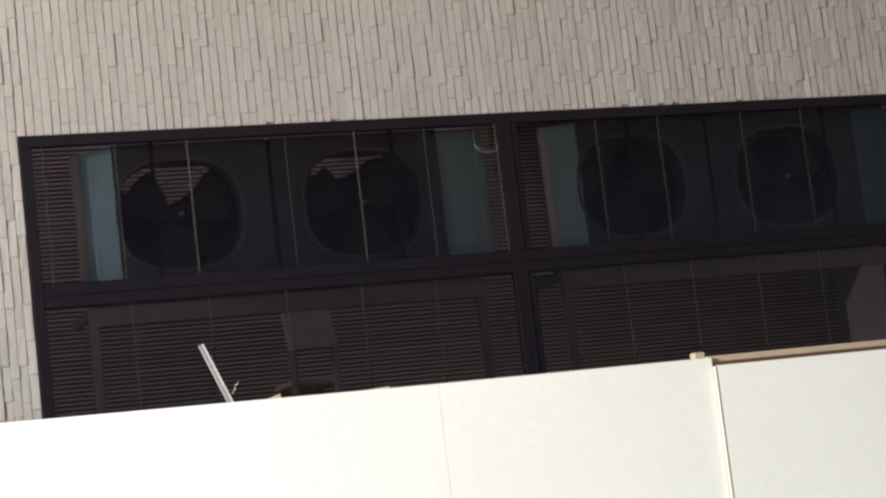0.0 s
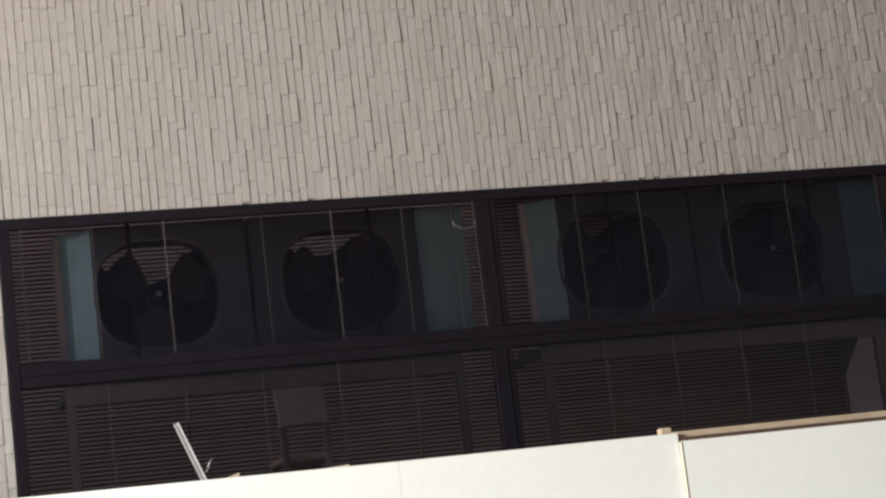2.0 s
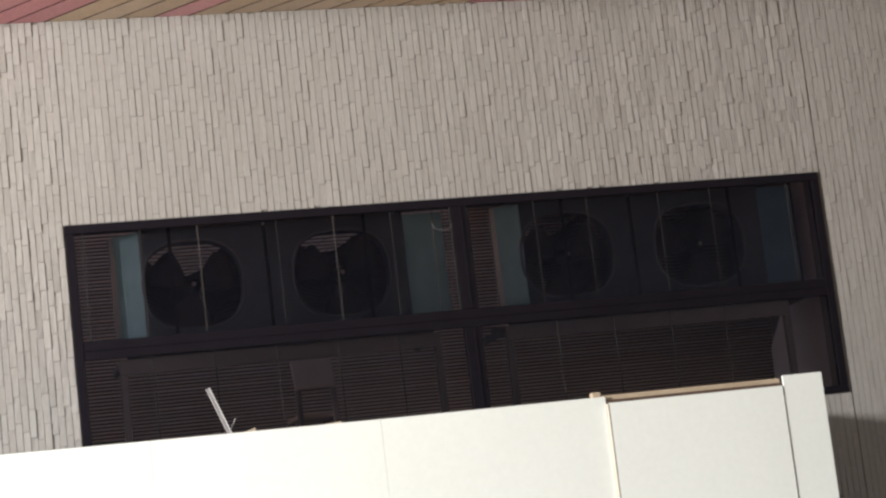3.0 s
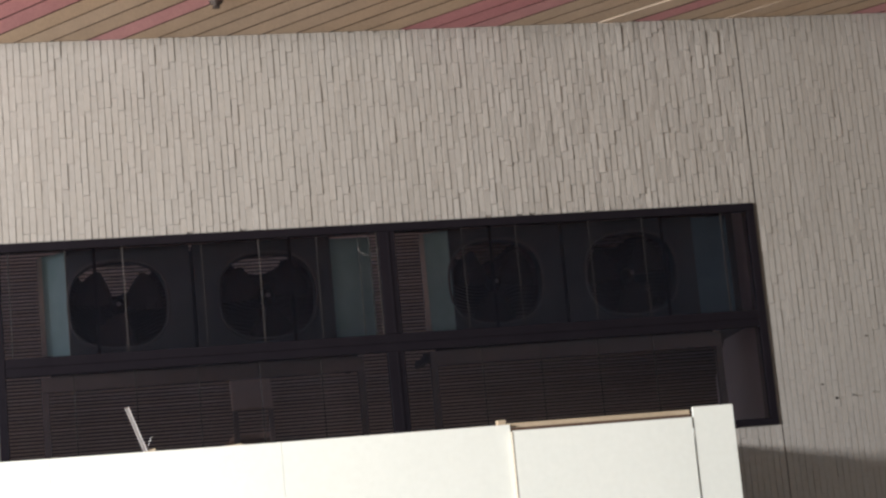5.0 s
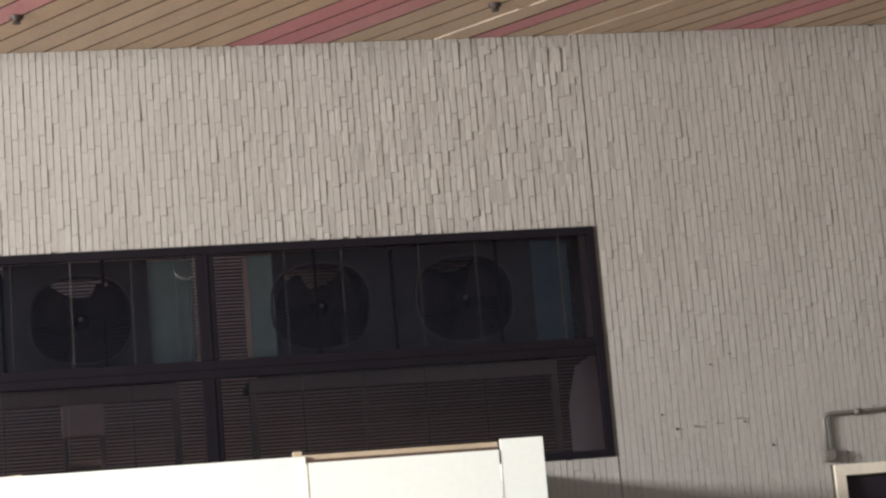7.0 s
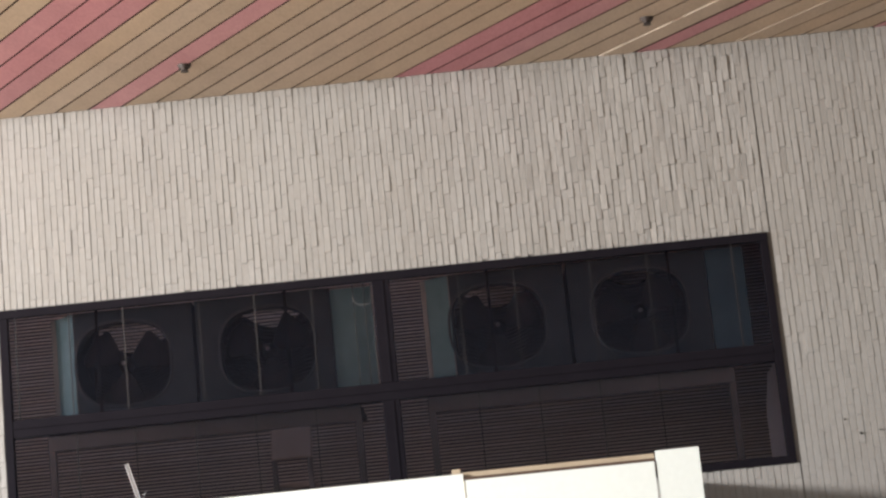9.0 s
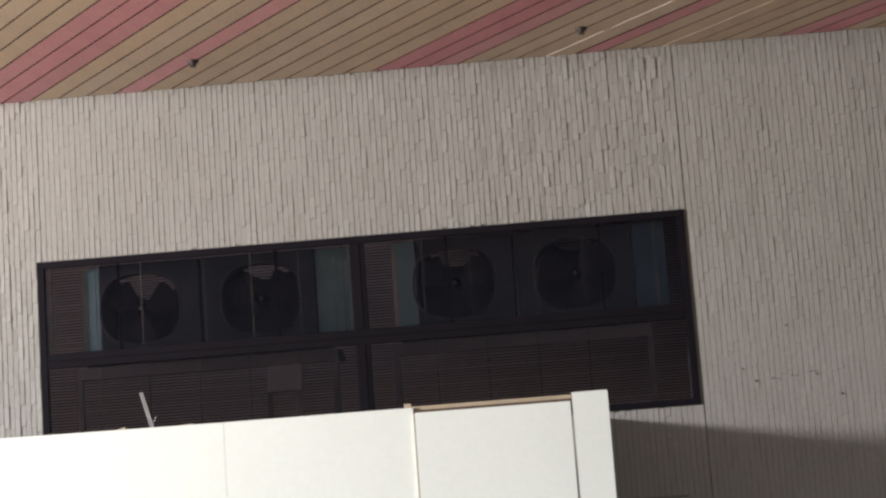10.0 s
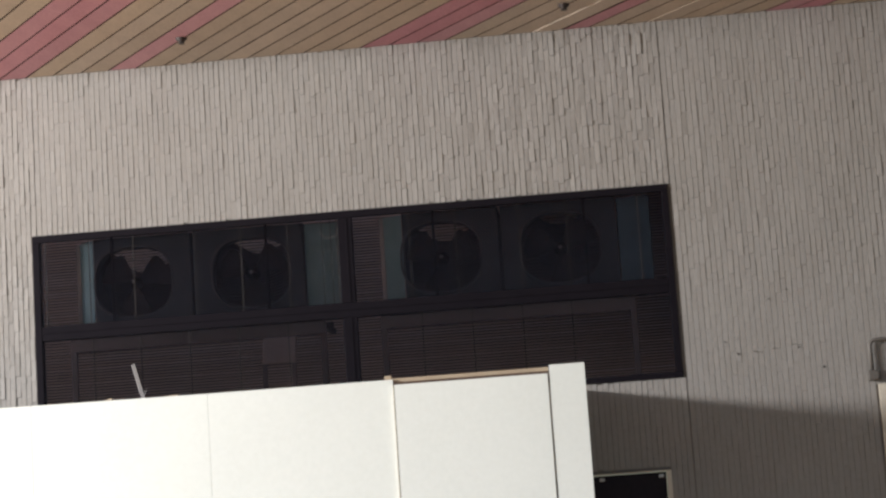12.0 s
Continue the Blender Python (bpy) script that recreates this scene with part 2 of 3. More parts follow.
def ceiling():
    """Boards laid askew to the wall, with open grooves, under a dark soffit, in one mesh."""
    bm = bmesh.new()
    along, pitch, first = Vector((0.597, -0.802, 0)), 0.2095, -0.026
    pink = {-1, -2, -3, 3, 12, 13, 14, 19, 26, 27, -9, -10, -14}
    for k in range(-16, 60):
        gap = 0.034 if k == 19 else 0.014
        a = first + k * pitch + gap
        b = first + (k + 1) * pitch - 0.002
        drop = 0.0008 * math.sin(k * 2.3) ** 2 - (0.0042 if k == 18 else 0.0022 if k == 22 else 0)
        lo, hi = CEIL + drop, CEIL + 0.05
        pts = []
        for x, end in ((a, 0), (b, 0), (b, 1), (a, 1)):
            pts.append(Vector((x, 0.02, 0)) + along * (9.0 * end))
        vs = [bm.verts.new((p.x, p.y, z)) for z in (lo, hi) for p in pts]
        for i, f in enumerate(((0, 1, 2, 3), (7, 6, 5, 4), (0, 4, 5, 1), (1, 5, 6, 2), (2, 6, 7, 3), (3, 7, 4, 0))):
            # board sides near black: groove shade put into colour; two lit edges stay tan
            bm.faces.new([vs[j] for j in f]).material_index = (1 if k in pink else 0) if i == 0 or k in (18, 22) else 2
    n = len(bm.faces)
    box(-4.0, 18.0, -7.2, 0.22, CEIL + 0.051, CEIL + 0.3, bm=bm)
    bm.faces.ensure_lookup_table()
    for f in bm.faces[n:]:
        f.material_index = 2
    bmesh.ops.recalc_face_normals(bm, faces=bm.faces)
    tagged(part("ceiling", bm, [TAN, PINK, GROOVE]), "ceiling of tan and faded pink timber boards laid askew", "ceiling", kind="structure")


ceiling()


# ---- wide window ----
def wide_window():
    x0, x1, z0, z1 = WIN
    w = thing("window_1", "wide dark tinted glass window in a black metal frame", "window", at=(x0, 0, z0), kind="structure")
    mid, tr0, tr1 = 2.312, 3.392, 3.500
    f0, f1 = -0.012, 0.030
    part("window_frame", box(x0, x1, f0, f1, z1 - 0.052, z1, 0.004), FRAME, w)
    part("window_frame", box(x0, x1, f0, f1, z0, z0 + 0.045, 0.004), FRAME, w)
    part("window_frame", box(x0, x0 + 0.05, f0 + 0.001, f1, z0 + 0.045, z1 - 0.052, 0.004), FRAME, w)
    part("window_frame", box(x1 - 0.05, x1, f0 + 0.001, f1, z0 + 0.045, z1 - 0.052, 0.004), FRAME, w)
    part("transom", box(x0 + 0.05, x1 - 0.05, f0 + 0.004, f1, tr0, tr1, 0.006), FRAME, w)
    part("transom_lip", box(x0 + 0.05, x1 - 0.05, f0 - 0.004, f0 + 0.003, tr0 + 0.052, tr0 + 0.066, 0.002), FRAME, w)
    for a, b in ((z0 + 0.045, tr0), (tr1, z1 - 0.052)):
        part("mullion", box(mid - 0.052, mid + 0.052, f0 + 0.003, f1, a, b, 0.005), FRAME, w)
        part("mullion_fin", box(mid + 0.004, mid + 0.018, f0 - 0.0005, f0 + 0.002, a, b, 0.001), FRAME, w)
    for lo, hi in ((z0 + 0.045, tr0), (tr1, z1 - 0.052)):
        for a, b in ((x0 + 0.05, mid - 0.052), (mid + 0.052, x1 - 0.05)):
            part("pane", box(a, b, -0.003, 0.003, lo, hi), GLASS, w, "dark tinted glass pane")
    for x, half in ((0.097, 0.003), (0.42, 0.003), (0.585, 0.010), (0.75, 0.003), (1.21, 0.0025), (1.545, 0.003), (1.728, 0.010), (1.89, 0.003),
                    (2.14, 0.002), (2.205, 0.002), (2.25, 0.0025), (2.775, 0.003), (2.95, 0.009), (3.11, 0.003), (3.57, 0.003), (3.91, 0.003), (4.035, 0.009), (4.42, 0.004)):
        part("glazing_bar", box(x - half, x + half, *((0.006, 0.014) if half > 0.008 else (-0.009, -0.0045)), tr1, z1 - 0.052, 0.0008), FRAME if half > 0.008 else PALE_BAR if x in (0.75, 1.545, 2.25) else BAR, w)
    for x in (0.43, 0.78, 1.14, 1.50, 1.86, 2.83, 3.19, 3.55, 3.90):
        part("glazing_bar", box(x - 0.0025, x + 0.0025, -0.009, -0.0045, z0 + 0.045, tr0, 0.0008), BAR, w)
    return w


wide_window()


# ---- cooling units in the plant room ----
def cooling_unit(x0, x1, hub, slant, coil, turn, cover=TEAL, tone="teal"):
    """A box with one round fan opening in its front."""
    u = thing("cooling_unit", "grey outdoor cooling unit with a round fan behind dark glass", "cooling unit", "cooling units", (x0, 0.12, 3.42))
    y0, y1, z0, z1 = 0.105, 0.62, 3.44, 4.128
    hx, hz, wide, tall = hub, 3.795, 0.283, 0.250

    def rim(a, grow=0.0):
        """A point on the rounded-square edge of the fan opening."""
        c, s = math.cos(a), math.sin(a)
        return (hx + (wide + grow) * math.copysign(abs(c) ** 0.76, c), hz + (tall + grow) * math.copysign(abs(s) ** 0.76, s))

    # front sheet with a rounded-square hole
    bm = bmesh.new()
    n = 40
    inner, outer = [], []
    for k in range(n):
        x, z = rim(2 * math.pi * (k + 0.5) / n)
        inner.append(bm.verts.new((x, y0, z)))
        c, s = x - hx, z - hz
        t = min(((x1 if c > 0 else x0) - hx) / c, ((z1 if s > 0 else z0) - hz) / s)
        outer.append(bm.verts.new((hx + t * c, y0, hz + t * s)))
    for k in range(n):
        bm.faces.new((inner[k], inner[(k + 1) % n], outer[(k + 1) % n], outer[k]))
    deep = [bm.verts.new((v.co.x, y0 + 0.09, v.co.z)) for v in inner]
    for k in range(n):
        bm.faces.new((inner[(k + 1) % n], inner[k], deep[k], deep[(k + 1) % n]))
    part("front_panel", bm, CASING, u)
    # rim paler than the casing, its highlight put into the colour
    lip = bmesh.new()
    loop = [[lip.verts.new((*p[:1], y, p[1])) for p in (rim(2 * math.pi * (k + 0.5) / n, g) for k in range(n))] for g, y in ((0.0, y0 - 0.001), (0.004, y0 - 0.006), (0.013, y0 - 0.006), (0.017, y0 - 0.001))]
    for p, q in zip(loop, loop[1:]):
        for k in range(n):
            lip.faces.new((p[k], p[(k + 1) % n], q[(k + 1) % n], q[k]))
    part("opening_rim", lip, RIM_HIGHLIGHT, u, "raised rim painting the highlight round the fan opening")
    shell = bmesh.new()
    for b in ((x0, x0 + 0.01, y0 + 0.001, y1, z0, z1), (x1 - 0.01, x1, y0 + 0.001, y1, z0, z1),
              (x0 + 0.01, x1 - 0.01, y0 + 0.001, y1, z1 - 0.01, z1), (x0 + 0.01, x1 - 0.01, y0 + 0.001, y1, z0, z0 + 0.01),
              ):
        box(*b, bm=shell)
    part("casing", shell, CASING, u)
    # finned coil, added to darken the fan opening, its upper edge dipping behind the fan
    bm, rows, cols = bmesh.new(), 26, 16
    grid = []
    for i in range(cols + 1):
        x = x0 + 0.012 + (x1 - x0 - 0.024) * i / cols
        top = min(coil - 0.05 + 2.6 * (x - hx) ** 2, z1 - 0.03)
        grid.append([bm.verts.new((x, y1 - 0.04 - (0.006 if j % 2 else 0.0), z0 + 0.012 + (top - z0 - 0.012) * j / (2 * rows))) for j in range(2 * rows + 1)])
    for p, q in zip(grid, grid[1:]):
        for j in range(2 * rows):
            bm.faces.new((p[j], q[j], q[j + 1], p[j + 1]))
    bmesh.ops.solidify(bm, geom=bm.faces[:], thickness=-0.02)
    part("coil", bm, COIL, u, "black finned coil added to darken the fan opening")
    # slanting end cover in teal enamel
    (ax, ay), (bx, by) = slant
    bm = bmesh.new()
    plan = ((ax, ay), (bx, by), (bx, by + 0.012), (ax, ay + 0.012))
    vs = [bm.verts.new((x, y, z)) for z in (z0 + 0.005, z1 - 0.005) for x, y in plan]
    for f in ((3, 2, 1, 0), (4, 5, 6, 7), (0, 1, 5, 4), (1, 2, 6, 5), (2, 3, 7, 6), (3, 0, 4, 7)):
        bm.faces.new([vs[k] for k in f])
    bmesh.ops.recalc_face_normals(bm, faces=bm.faces)
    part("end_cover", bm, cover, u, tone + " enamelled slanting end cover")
    if ax < x0:
        part("corner_post", box(ax - 0.016, ax + 0.016, ay - 0.018, ay + 0.010, z0, z1 - 0.01, 0.004), POST, u, "pale enamelled corner post")
    # fan
    boss = part("hub", disc(hx, y0 - 0.006, y0 + 0.10, hz, 0.013, 0.05, 16), FAN, u)
    for k in range(3):
        a = 2 * math.pi * k / 3 - math.pi / 2 + turn
        fan = bmesh.new()
        sheets = []
        for thick in (0.0, 0.004):
            sheets.append([[fan.verts.new((hx + rr * math.cos(a + w * d), y0 + 0.09 - 0.016 * d + thick, hz + 0.94 * rr * math.sin(a + w * d)))
                            for d in (-1, -0.6, -0.2, 0.2, 0.6, 1)] for rr, w in ((0.045, 0.42), (0.15, 0.58), (0.245, 0.56), (0.262, 0.47))])
        for g, flip in ((sheets[0], False), (sheets[1], True)):
            for p, q in zip(g, g[1:]):
                for i in range(5):
                    f = (p[i], p[i + 1], q[i + 1], q[i])
                    fan.faces.new(f[::-1] if flip else f)
        edge = [[g[0][i] for i in range(6)] + [g[r][5] for r in (1, 2)] + [g[3][i] for i in range(5, -1, -1)] + [g[r][0] for r in (2, 1)] for g in sheets]
        for i in range(len(edge[0])):
            k2 = (i + 1) % len(edge[0])
            fan.faces.new((edge[0][i], edge[0][k2], edge[1][k2], edge[1][i]))
        bmesh.ops.recalc_face_normals(fan, faces=fan.faces)
        part("fan_blade", fan, BLADE, boss)
    part("hub_cap", disc(hx, y0 - 0.012, y0 - 0.004, hz, 0.010, 0.014, 12), CAP, boss, "pale grey fan hub cap")
    ring = bmesh.new()
    for rr in (0.10, 0.16, 0.22):
        pts = [(hx + rr * math.cos(t), y0 - 0.004, hz + rr * math.sin(t)) for t in (2 * math.pi * k / 32 for k in range(33))]
        tube(pts, 0.0012, 4, ring)
    part("fan_guard", ring, FAN, u)
    return u


cooling_unit(0.425, 1.145, 0.715, ((0.272, 0.25), (0.42, 0.10)), 3.97, -0.10)
cooling_unit(1.165, 1.985, 1.592, ((1.99, 0.155), (2.240, 0.165)), 4.05, 0.08)
cooling_unit(2.715, 3.41, 2.988, ((2.555, 0.17), (2.71, 0.10)), 4.03, -0.05)
cooling_unit(3.43, 4.265, 3.849, ((4.27, 0.12), (4.503, 0.135)), 4.085, 0.2, SHADED_TEAL, "shaded teal")


def unit_stand(x0, x1):
    s = thing("unit_stand", "dark steel stand carrying the cooling units", "stand", "unit stands", (x0, 0.3, 2.66))
    part("front_rail", box(x0, x1, 0.045, 0.085, 3.298, 3.386, 0.004), BEAM, s)
    for y in (0.12, 0.54):
        part("beam", box(x0 + 0.06, x1 - 0.02, y, y + 0.05, 3.388, 3.439, 0.004), BEAM, s)
    for x in (x0, x1 - 0.042):
        part("front_leg", box(x, x + 0.042, 0.047, 0.083, 2.66, 3.297, 0.004), BEAM, s)
        part("bearer", box(x + 0.005, x + 0.037, 0.086, 0.60, 3.345, 3.386, 0.003), BEAM, s)


unit_stand(0.243, 2.125)
unit_stand(2.525, 4.355)

chair = thing("chair", "dull brown plastic chair standing in the plant room", "chair", at=(1.565, 1.2, 2.66))
back = box(1.43, 1.70, 1.20, 1.225, 3.225, 3.44, 0.012)
# leant back so that the backrest catches light from the open roof
for v in back.verts:
    v.co.y += 0.45 * (v.co.z - 3.225)
part("backrest", back, CHAIR, chair)
for x in (1.432, 1.663):
    part("back_leg", box(x, x + 0.035, 1.20, 1.235, 2.66, 3.225, 0.006), CHAIR_LEG, chair)
    part("front_leg", box(x, x + 0.035, 1.56, 1.595, 2.66, 3.04, 0.006), CHAIR_LEG, chair)
part("seat", box(1.43, 1.70, 1.237, 1.60, 3.04, 3.07, 0.01), CHAIR, chair)


# ---- hoarding ----
def hoarding():
    h = thing("hoarding", "white painted board hoarding standing before the stone wall", "hoarding", at=(0.5, -1.05, 0))
    y = -1.05
    for a, b in ((-3.3, -2.13), (-2.1285, -0.93), (-0.9285, 0.2665), (0.268, 1.470), (1.4715, 2.713)):
        bm = box(a, b, y, y + 0.018, 0, 2.831, 0.0006)
        for v in bm.verts:
            if v.co.z > 1:
                v.co.z += 0.0055 * max(0.0, 1.47 - max(v.co.x, -1.0))
        part("board", bm, WHITE, h)
    part("board", box(2.7235, 3.734, y - 0.024, y - 0.002, 0, 2.794, 0.0008), WHITE, h, "white board fixed slightly proud")
    part("edge_strip", box(2.7135, 2.7188, y - 0.022, y - 0.003, 0, 2.790, 0.0005), CREAM, h, "pale cut board edge")
    # the joint's shadow line, drawn as a thin dark strip
    part("joint_filler", box(2.7190, 2.7233, y - 0.0235, y - 0.004, 0, 2.791), BRASS, h, "dark brown strip painting the shade in the joint")
    part("board", box(3.7455, 3.978, y - 0.0185, y - 0.003, 0, 2.849, 0.0008), WHITE, h)
    # unseen return, set in and lowered to shape the hoarding's shadow on the wall
    part("return_board", box(3.862, 3.880, y - 0.002, -0.026, 0, 2.757, 0.0006), WHITE, h)
    part("top_batten", box(2.705, 3.741, y + 0.022, y + 0.060, 2.803, 2.839, 0.002), TIMBER, h, "raw timber batten")
    # dark strip that paints the shade in the gap below the batten
    part("packing_strip", box(2.7140, 3.741, y + 0.0005, y + 0.0215, 2.74, 2.812, 0.001), GAP_SHADE, h, "dark brown strip painting the shaded gap under the batten")
    part("batten_end", box(2.655, 2.702, y + 0.035, y + 0.085, 2.80, 2.861, 0.003), TIMBER, h, "raw timber block")
    bm = box(1.02, 1.268, y + 0.020, y + 0.060, 2.756, 2.811, 0.001)
    for v in bm.verts:
        v.co.z += 0.018 * (v.co.x - 1.02) / 0.245 + 0.013
    part("top_batten", bm, TIMBER, h, "raw timber batten")
    bm = box(0.70, 0.815, y + 0.030, y + 0.075, 2.756, 2.816, 0.001)
    for v in bm.verts:
        if v.co.z > 2.79:
            v.co.z += 0.034 * min(1.0, (v.co.x - 0.70) / 0.06) + 0.004
    part("batten_end", bm, TIMBER, h, "raw timber offcut")
    for x in (-2.1, -0.9, 0.3, 1.45, 2.62, 3.70):
        part("stud", box(x, x + 0.038, y + 0.062, y + 0.1, 0, 2.75, 0.002), TIMBER, h, "raw timber stud")
    return h


hoarding()

# leaning channel
stud = thing("metal_channel", "bright zinc channel leaning against the dark window", "metal channel", at=(0.80, -0.16, 2.3))
bm = bmesh.new()
prof = ((-0.0118, 0.0), (-0.0118, -0.016), (-0.0085, -0.016), (-0.0085, -0.0025), (0.0085, -0.0025), (0.0085, -0.016), (0.0118, -0.016), (0.0118, 0.0))
lo, hi = Vector((1.764, -1.006, 0.001)), Vector((0.718, -0.022, 3.17))
axis = (hi - lo).normalized()
across = axis.cross(Vector((0, 1, 0))).normalized()
out = axis.cross(across).normalized()
if out.y < 0:
    out = -out
rings = [[bm.verts.new(p + across * u + out * v) for u, v in prof] for p in (lo, hi)]
for k in range(8):
    bm.faces.new((rings[0][k], rings[0][(k + 1) % 8], rings[1][(k + 1) % 8], rings[1][k]))
bm.faces.new(rings[0])
bm.faces.new(rings[1])
bmesh.ops.recalc_face_normals(bm, faces=bm.faces)
part("channel", bm, ZINC, stud)
part("tie_wire", tube([(0.815, -0.13, 2.93), (0.828, -0.14, 2.955), (0.835, -0.15, 2.975), (0.850, -0.15, 2.99)], 0.0015, 6), ZINC, stud)


# ---- doors in the wall ----
def door(name, label, x0, x1, z1, frame_mat, wide, head, hinges):
    d = thing(name, label, "door", at=(x0, 0, 0), kind="structure")
    f0, f1 = -0.022, 0.10
    part("door_frame", box(x0 - wide, x0, f0, f1, 0, z1, 0.004), frame_mat, d)
    part("door_frame", box(x1, x1 + wide, f0, f1, 0, z1, 0.004), frame_mat, d)
    part("door_frame", box(x0 - wide, x1 + wide, f0 + 0.001, f1, z1, z1 + min(wide, head), 0.003), frame_mat, d)
    leaf = part("leaf", box(x0 + 0.003, x1 - 0.003, 0.03, 0.07, 0.01, z1 - 0.004, 0.003), DOOR, d)
    part("handle", box(x0 + 0.06, x0 + 0.085, -0.005, 0.028, 1.0, 1.14, 0.006), SILVER, leaf)
    for x in hinges:
        part("closer_clip", box(x, x + 0.035, 0.008, 0.029, z1 - 0.042, z1 - 0.02, 0.003), SILVER, leaf)
    return d


door("door_1", "dark closed door in a pale frame in the stone wall", 3.60, 4.470, 2.142, CREAM, 0.034, 0.008, (4.0, 4.415))
door("door_2", "dark closed door in a cream painted frame", 6.047, 6.93, 2.572, CREAM, 0.066, 0.066, ())

# conduit on the wall
c = thing("conduit", "grey metal conduit bent along the stone wall", "conduit", at=(5.94, -0.03, 2.7))
r, cx, cz = 0.045, 5.945, 2.945
bend = [(cx + r - r * math.cos(a), -0.026, cz - r + r * math.sin(a)) for a in (radians(15 * k) for k in range(7))]
part("pipe", tube([(cx, -0.026, 2.73), *bend, (7.6, -0.026, cz + 0.035)], 0.0125, 12), CONDUIT, c)
part("coupling", tube([(6.14, -0.026, cz + 0.0035), (6.185, -0.026, cz + 0.0045)], 0.018, 12), CONDUIT, c)
jbox = part("junction_box", box(5.912, 5.998, -0.058, -0.004, 2.660, 2.732, 0.012), CONDUIT, c)
part("box_lid", tube([(5.955, -0.067, 2.695), (5.955, -0.0585, 2.695)], 0.029, 20), CONDUIT, jbox)


# ---- sprinklers ----
def sprinkler(x, y):
    p = thing("sprinkler", "small dark bronze sprinkler head hanging from the boards", "sprinkler", "sprinklers", (x, y, CEIL))
    def ring(z0, r0, z1, r1, name):
        bm = bmesh.new()
        a, b = [[bm.verts.new((x + rr * math.cos(t), y + rr * math.sin(t), z)) for t in (2 * math.pi * k / 14 for k in range(14))]
                for z, rr in ((z0, r0), (z1, r1))]
        for k in range(14):
            bm.faces.new((a[k], a[(k + 1) % 14], b[(k + 1) % 14], b[k]))
        bm.faces.new(a), bm.faces.new(b)
        bmesh.ops.recalc_face_normals(bm, faces=bm.faces)
        part(name, bm, BRASS, p)
    ring(CEIL + 0.002, 0.042, CEIL - 0.018, 0.034, "escutcheon")
    ring(CEIL - 0.018, 0.026, CEIL - 0.030, 0.020, "body")
    ring(CEIL - 0.038, 0.024, CEIL - 0.041, 0.024, "deflector")
    for s in (-1, 1):
        part("yoke_arm", tube([(x + s * 0.011, y, CEIL - 0.028), (x + s * 0.016, y, CEIL - 0.034), (x + s * 0.008, y, CEIL - 0.040)], 0.0035, 6), BRASS, p)


sprinkler(1.335, -0.70)
sprinkler(4.022, -0.665)

# hooked wire on the window
w = thing("wire_loop", "thin pale wire hooked over the window bars", "wire", at=(2.2, -0.01, 4.0))
part("wire", tube([(2.2 + 0.065 * math.cos(a), -0.0115, 4.035 + 0.055 * math.sin(a)) for a in (radians(185 + 17 * k) for k in range(10))], 0.0013, 6), HUB, w)

# old fixing plugs in the stone
for x, z, q in ((5.038, 2.919, 0.010), (4.954, 3.009, 0.007), (5.621, 2.785, 0.009), (5.408, 3.349, 0.0055), (5.283, 3.292, 0.0055), (5.46, 2.935, 0.006), (5.15, 2.93, 0.005)):
    ob = part("wall_plug", disc(x, -0.007, 0.02, z, q * 0.75, q * 0.95, 10), PLUG)
    tagged(ob, "small dark fixing plug sunk in the stone wall", "wall plug", "wall plugs")


# dried mortar smears left by an old fitting
for x, z, wide in ((5.185, 2.922, 0.05), (5.30, 2.938, 0.045), (5.45, 2.955, 0.07)):
    rng = random.Random(int(x * 1000))
    bm = bmesh.new()
    top = [bm.verts.new((x + wide * (i / 6 - 0.5), -0.0035 - 0.0012 * rng.random(), z + 0.0016 + 0.0022 * rng.random() + 0.003 * math.sin(i))) for i in range(7)]
    low = [bm.verts.new((v.co.x, v.co.y + 0.0012, v.co.z - 0.003 - 0.0025 * rng.random())) for v in top]
    for i in range(6):
        bm.faces.new((low[i], low[i + 1], top[i + 1], top[i]))
    bmesh.ops.solidify(bm, geom=bm.faces[:], thickness=-0.006)
    tagged(part("mortar_smear", bm, SMEAR), "thin dark mortar smear on the stone wall", "mortar smear", "mortar smears")


# ---- stone strips of the wall ----
def strip(width, length, rng, rough):
    """Corners of one split stone, its face uneven and its edges broken back, from its lower left corner."""
    l, r = (rng.uniform(0.0006, 0.0024) for _ in range(2))
    west, east = (0.0020 * rng.random() ** 2 for _ in range(2))
    foot, head = (rng.uniform(0.0008, 0.0025) for _ in range(2))
    xs = (west, west + l, width * rng.uniform(0.35, 0.65), width - east - r, width - east)
    zs = (0, foot, length * rng.uniform(0.3, 0.7), length - head, length)
    base, tilt, lean = max(-0.0014, min(0.0014, rng.gauss(0, 0.0007) * rough)) - (0.0014 * rough if rng.random() < 0.10 else 0), -0.0009 * min(1.0, rough) + rng.gauss(0, 0.0005) * rough, 0.0006 * min(1.0, rough) + rng.gauss(0, 0.0006) * rough
    back = (0.0012 + 0.0040 * rng.random() ** 1.5) * min(1.0, rough)
    verts = []
    for j, z in enumerate(zs):
        for i, x in enumerate(xs):
            y = base + tilt * (x / width - 0.5) * 2 + lean * (z / length - 0.5) * 2 + rng.uniform(-1, 1) * 0.0005 * rough
            if i in (0, 4) or j in (0, 4):
                y = max(y + 0.0007, back * (0.6 if j == 0 else 0.2 if j == 4 else 1.0))
            verts.append((x, max(-0.011, min(y, 0.0095)), z))
    faces = [(j * 5 + i, j * 5 + i + 1, j * 5 + i + 6, j * 5 + i + 5) for j in range(4) for i in range(4)]
    return verts, faces


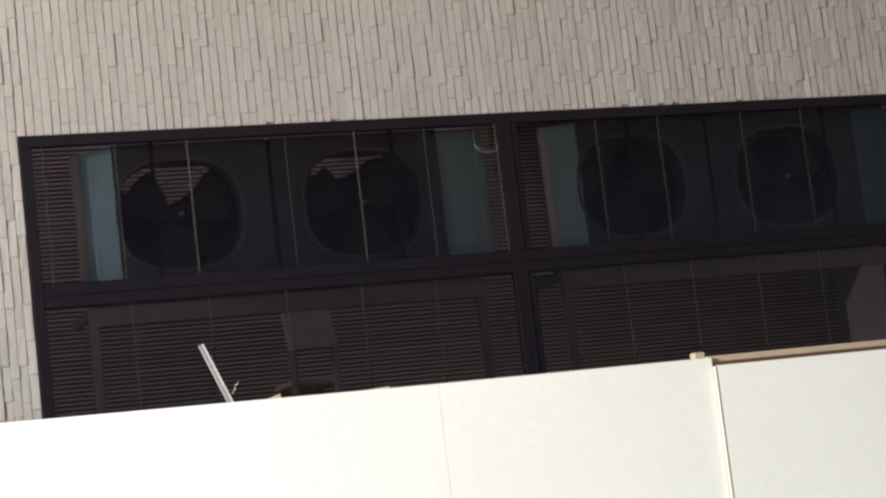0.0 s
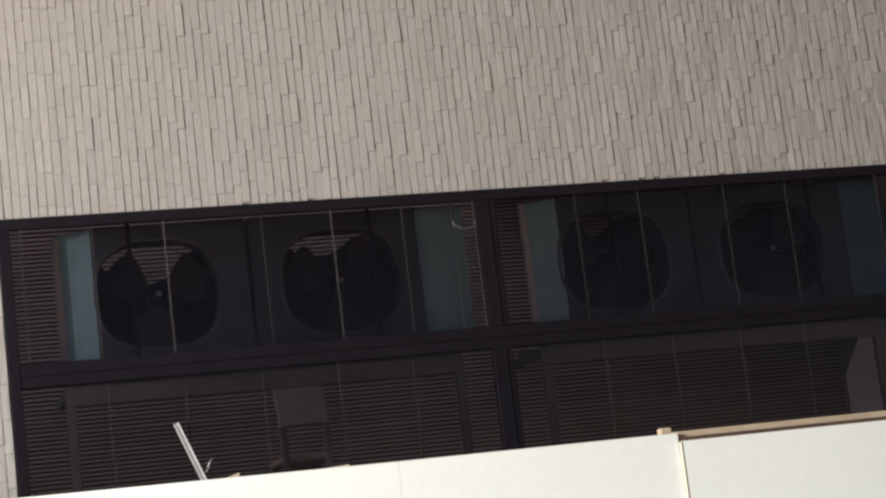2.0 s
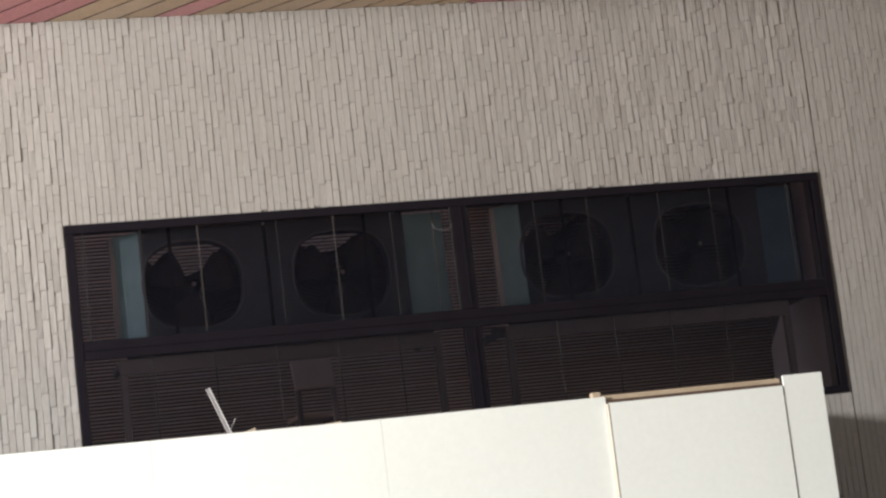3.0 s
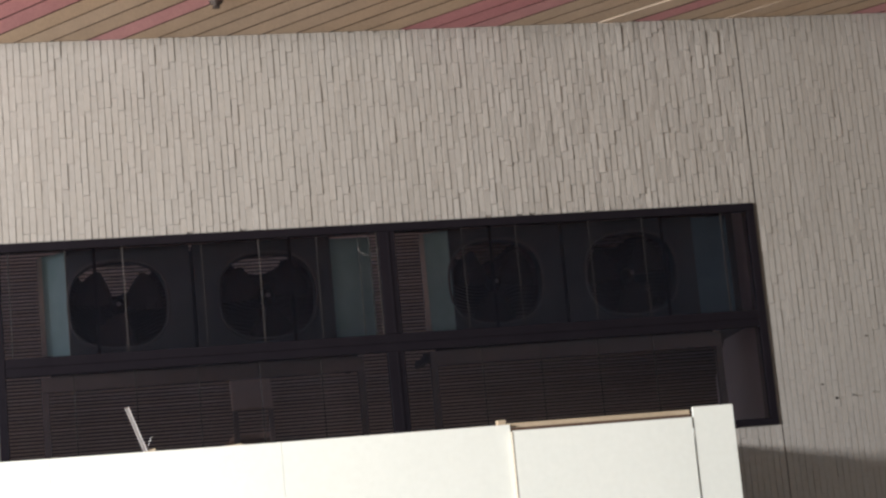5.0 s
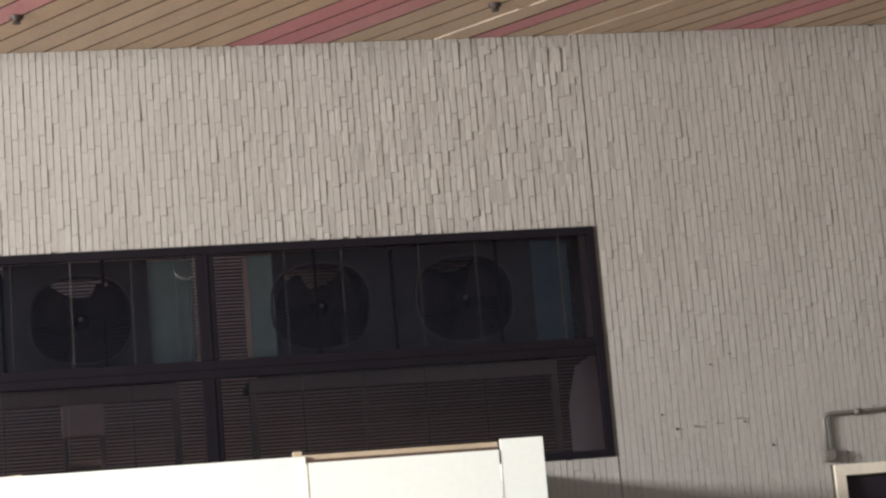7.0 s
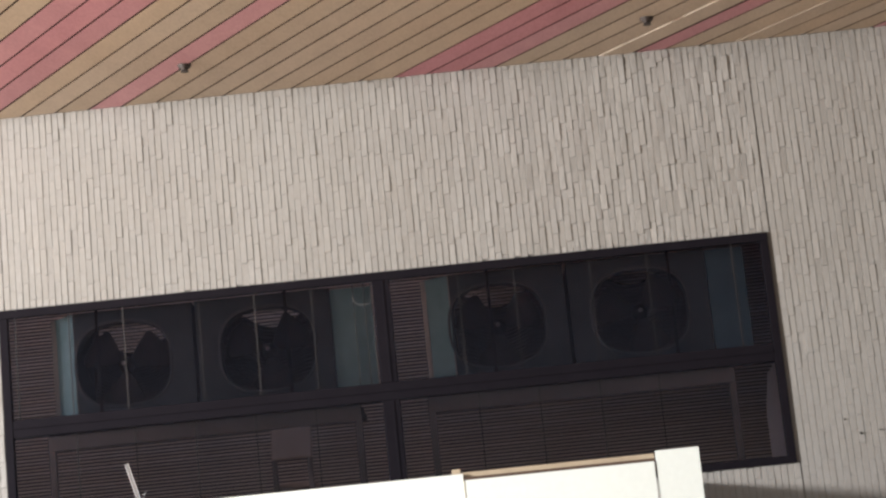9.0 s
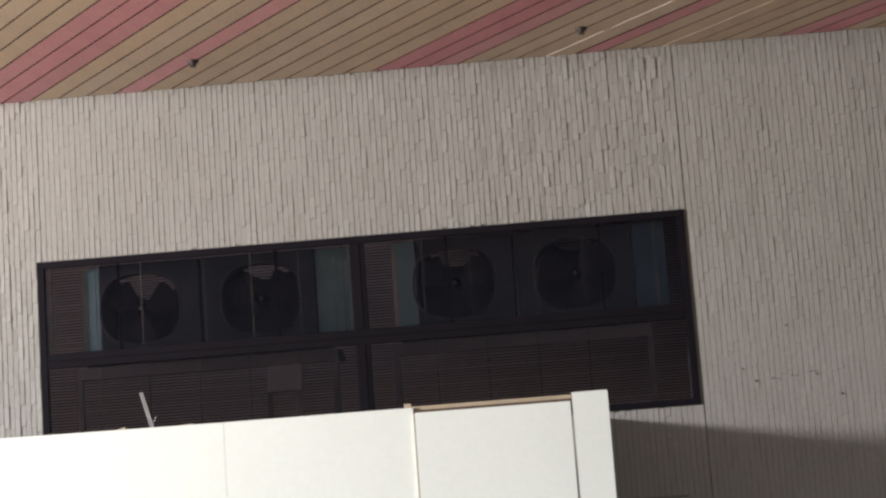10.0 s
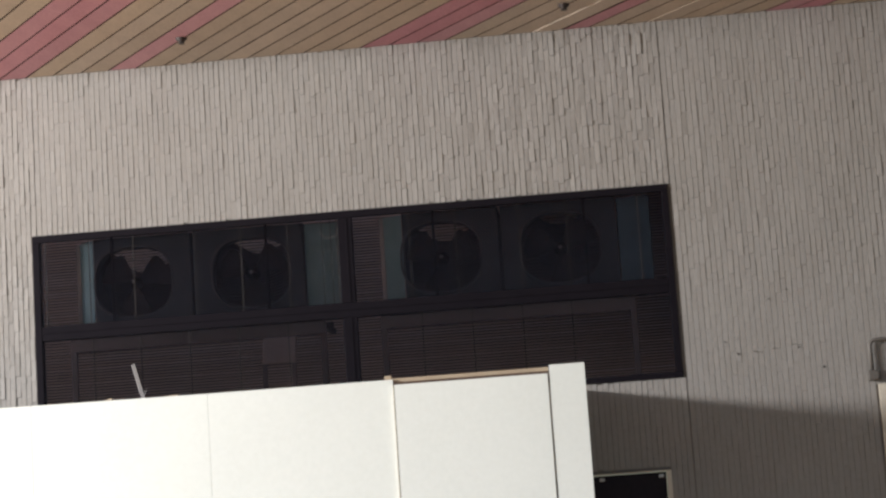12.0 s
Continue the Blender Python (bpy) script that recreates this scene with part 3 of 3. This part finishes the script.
def stone_wall():
    rng = random.Random(11)
    pitch, length = 0.0392, 0.158
    holes = (WIN, (DOOR_1[0] - 0.0, DOOR_1[1] + 0.03, 0, DOOR_1[3] + 0.02), (DOOR_2[0] - 0.066, DOOR_2[1] + 0.05, 0, DOOR_2[3] + 0.062))
    shapes = []
    for k in range(14):
        v, f = strip(pitch - 0.0003, length - 0.0004, rng, 0.8)
        me = bpy.data.meshes.new("stone_strip")
        me.from_pydata(v, [], f)
        me.materials.append(STONE)
        shapes.append(me)
    verts, faces = [], []
    joint = 4.662
    edges = [joint - pitch * k - (0.0022 if k > 118 else 0) for k in range(202, 0, -1)] + [joint + 0.0075 + pitch * k for k in range(112)]
    for n, x in enumerate(edges):
        width = pitch - rng.uniform(0.0001, 0.0005)
        mid = x + pitch / 2
        if mid < X0 or mid > X1 - 0.03:
            continue
        z = -length * (0.5 * (n % 2) + rng.uniform(-0.22, 0.22) + 0.5)
        while z < CEIL:
            h = length * rng.uniform(0.94, 1.06)
            pieces = [(max(z, 0.0), min(z + h - 0.0004, CEIL - 0.001))]
            for hx0, hx1, hz0, hz1 in holes:
                if x + pitch * 0.9 > hx0 and x + pitch * 0.1 < hx1:
                    cut = []
                    for a, b in pieces:
                        if b <= hz0 or a >= hz1:
                            cut.append((a, b))
                        else:
                            cut += [(p, q) for p, q in ((a, hz0), (hz1, b)) if q - p > 0.012]
                    pieces = cut
            for a, b in pieces:
                if b - a < 0.012:
                    continue
                if 0.30 < mid < 1.95 and a >= WIN[3] - 0.001:
                    ob = new("stone_strip", rng.choice(shapes))
                    ob.parent = wall_front
                    ob.location, ob.scale = (x, rng.uniform(-0.0012, 0.0012), a), (1, 1, (b - a) / (length - 0.0004))
                    continue
                near = (0.45 if a < 3.3 else 0.9) if mid > joint else 1.6 if mid < 0.02 else 0.8 + 0.9 * max(0.0, min(1.0, (mid - 1.4) / 2.4)) if a > 4.1 else 0.8
                v, f = strip(width, b - a, rng, near)
                o = len(verts)
                verts += [(x + p, q, a + r) for p, q, r in v]
                faces += [tuple(o + i for i in g) for g in f]
            z += h
    me = bpy.data.meshes.new("stone_strips")
    me.from_pydata(verts, [], faces)
    me.materials.append(STONE)
    rest = new("stone_strips", me)
    rest.parent = wall_front
    tagged(rest, kind="stuff")


stone_wall()
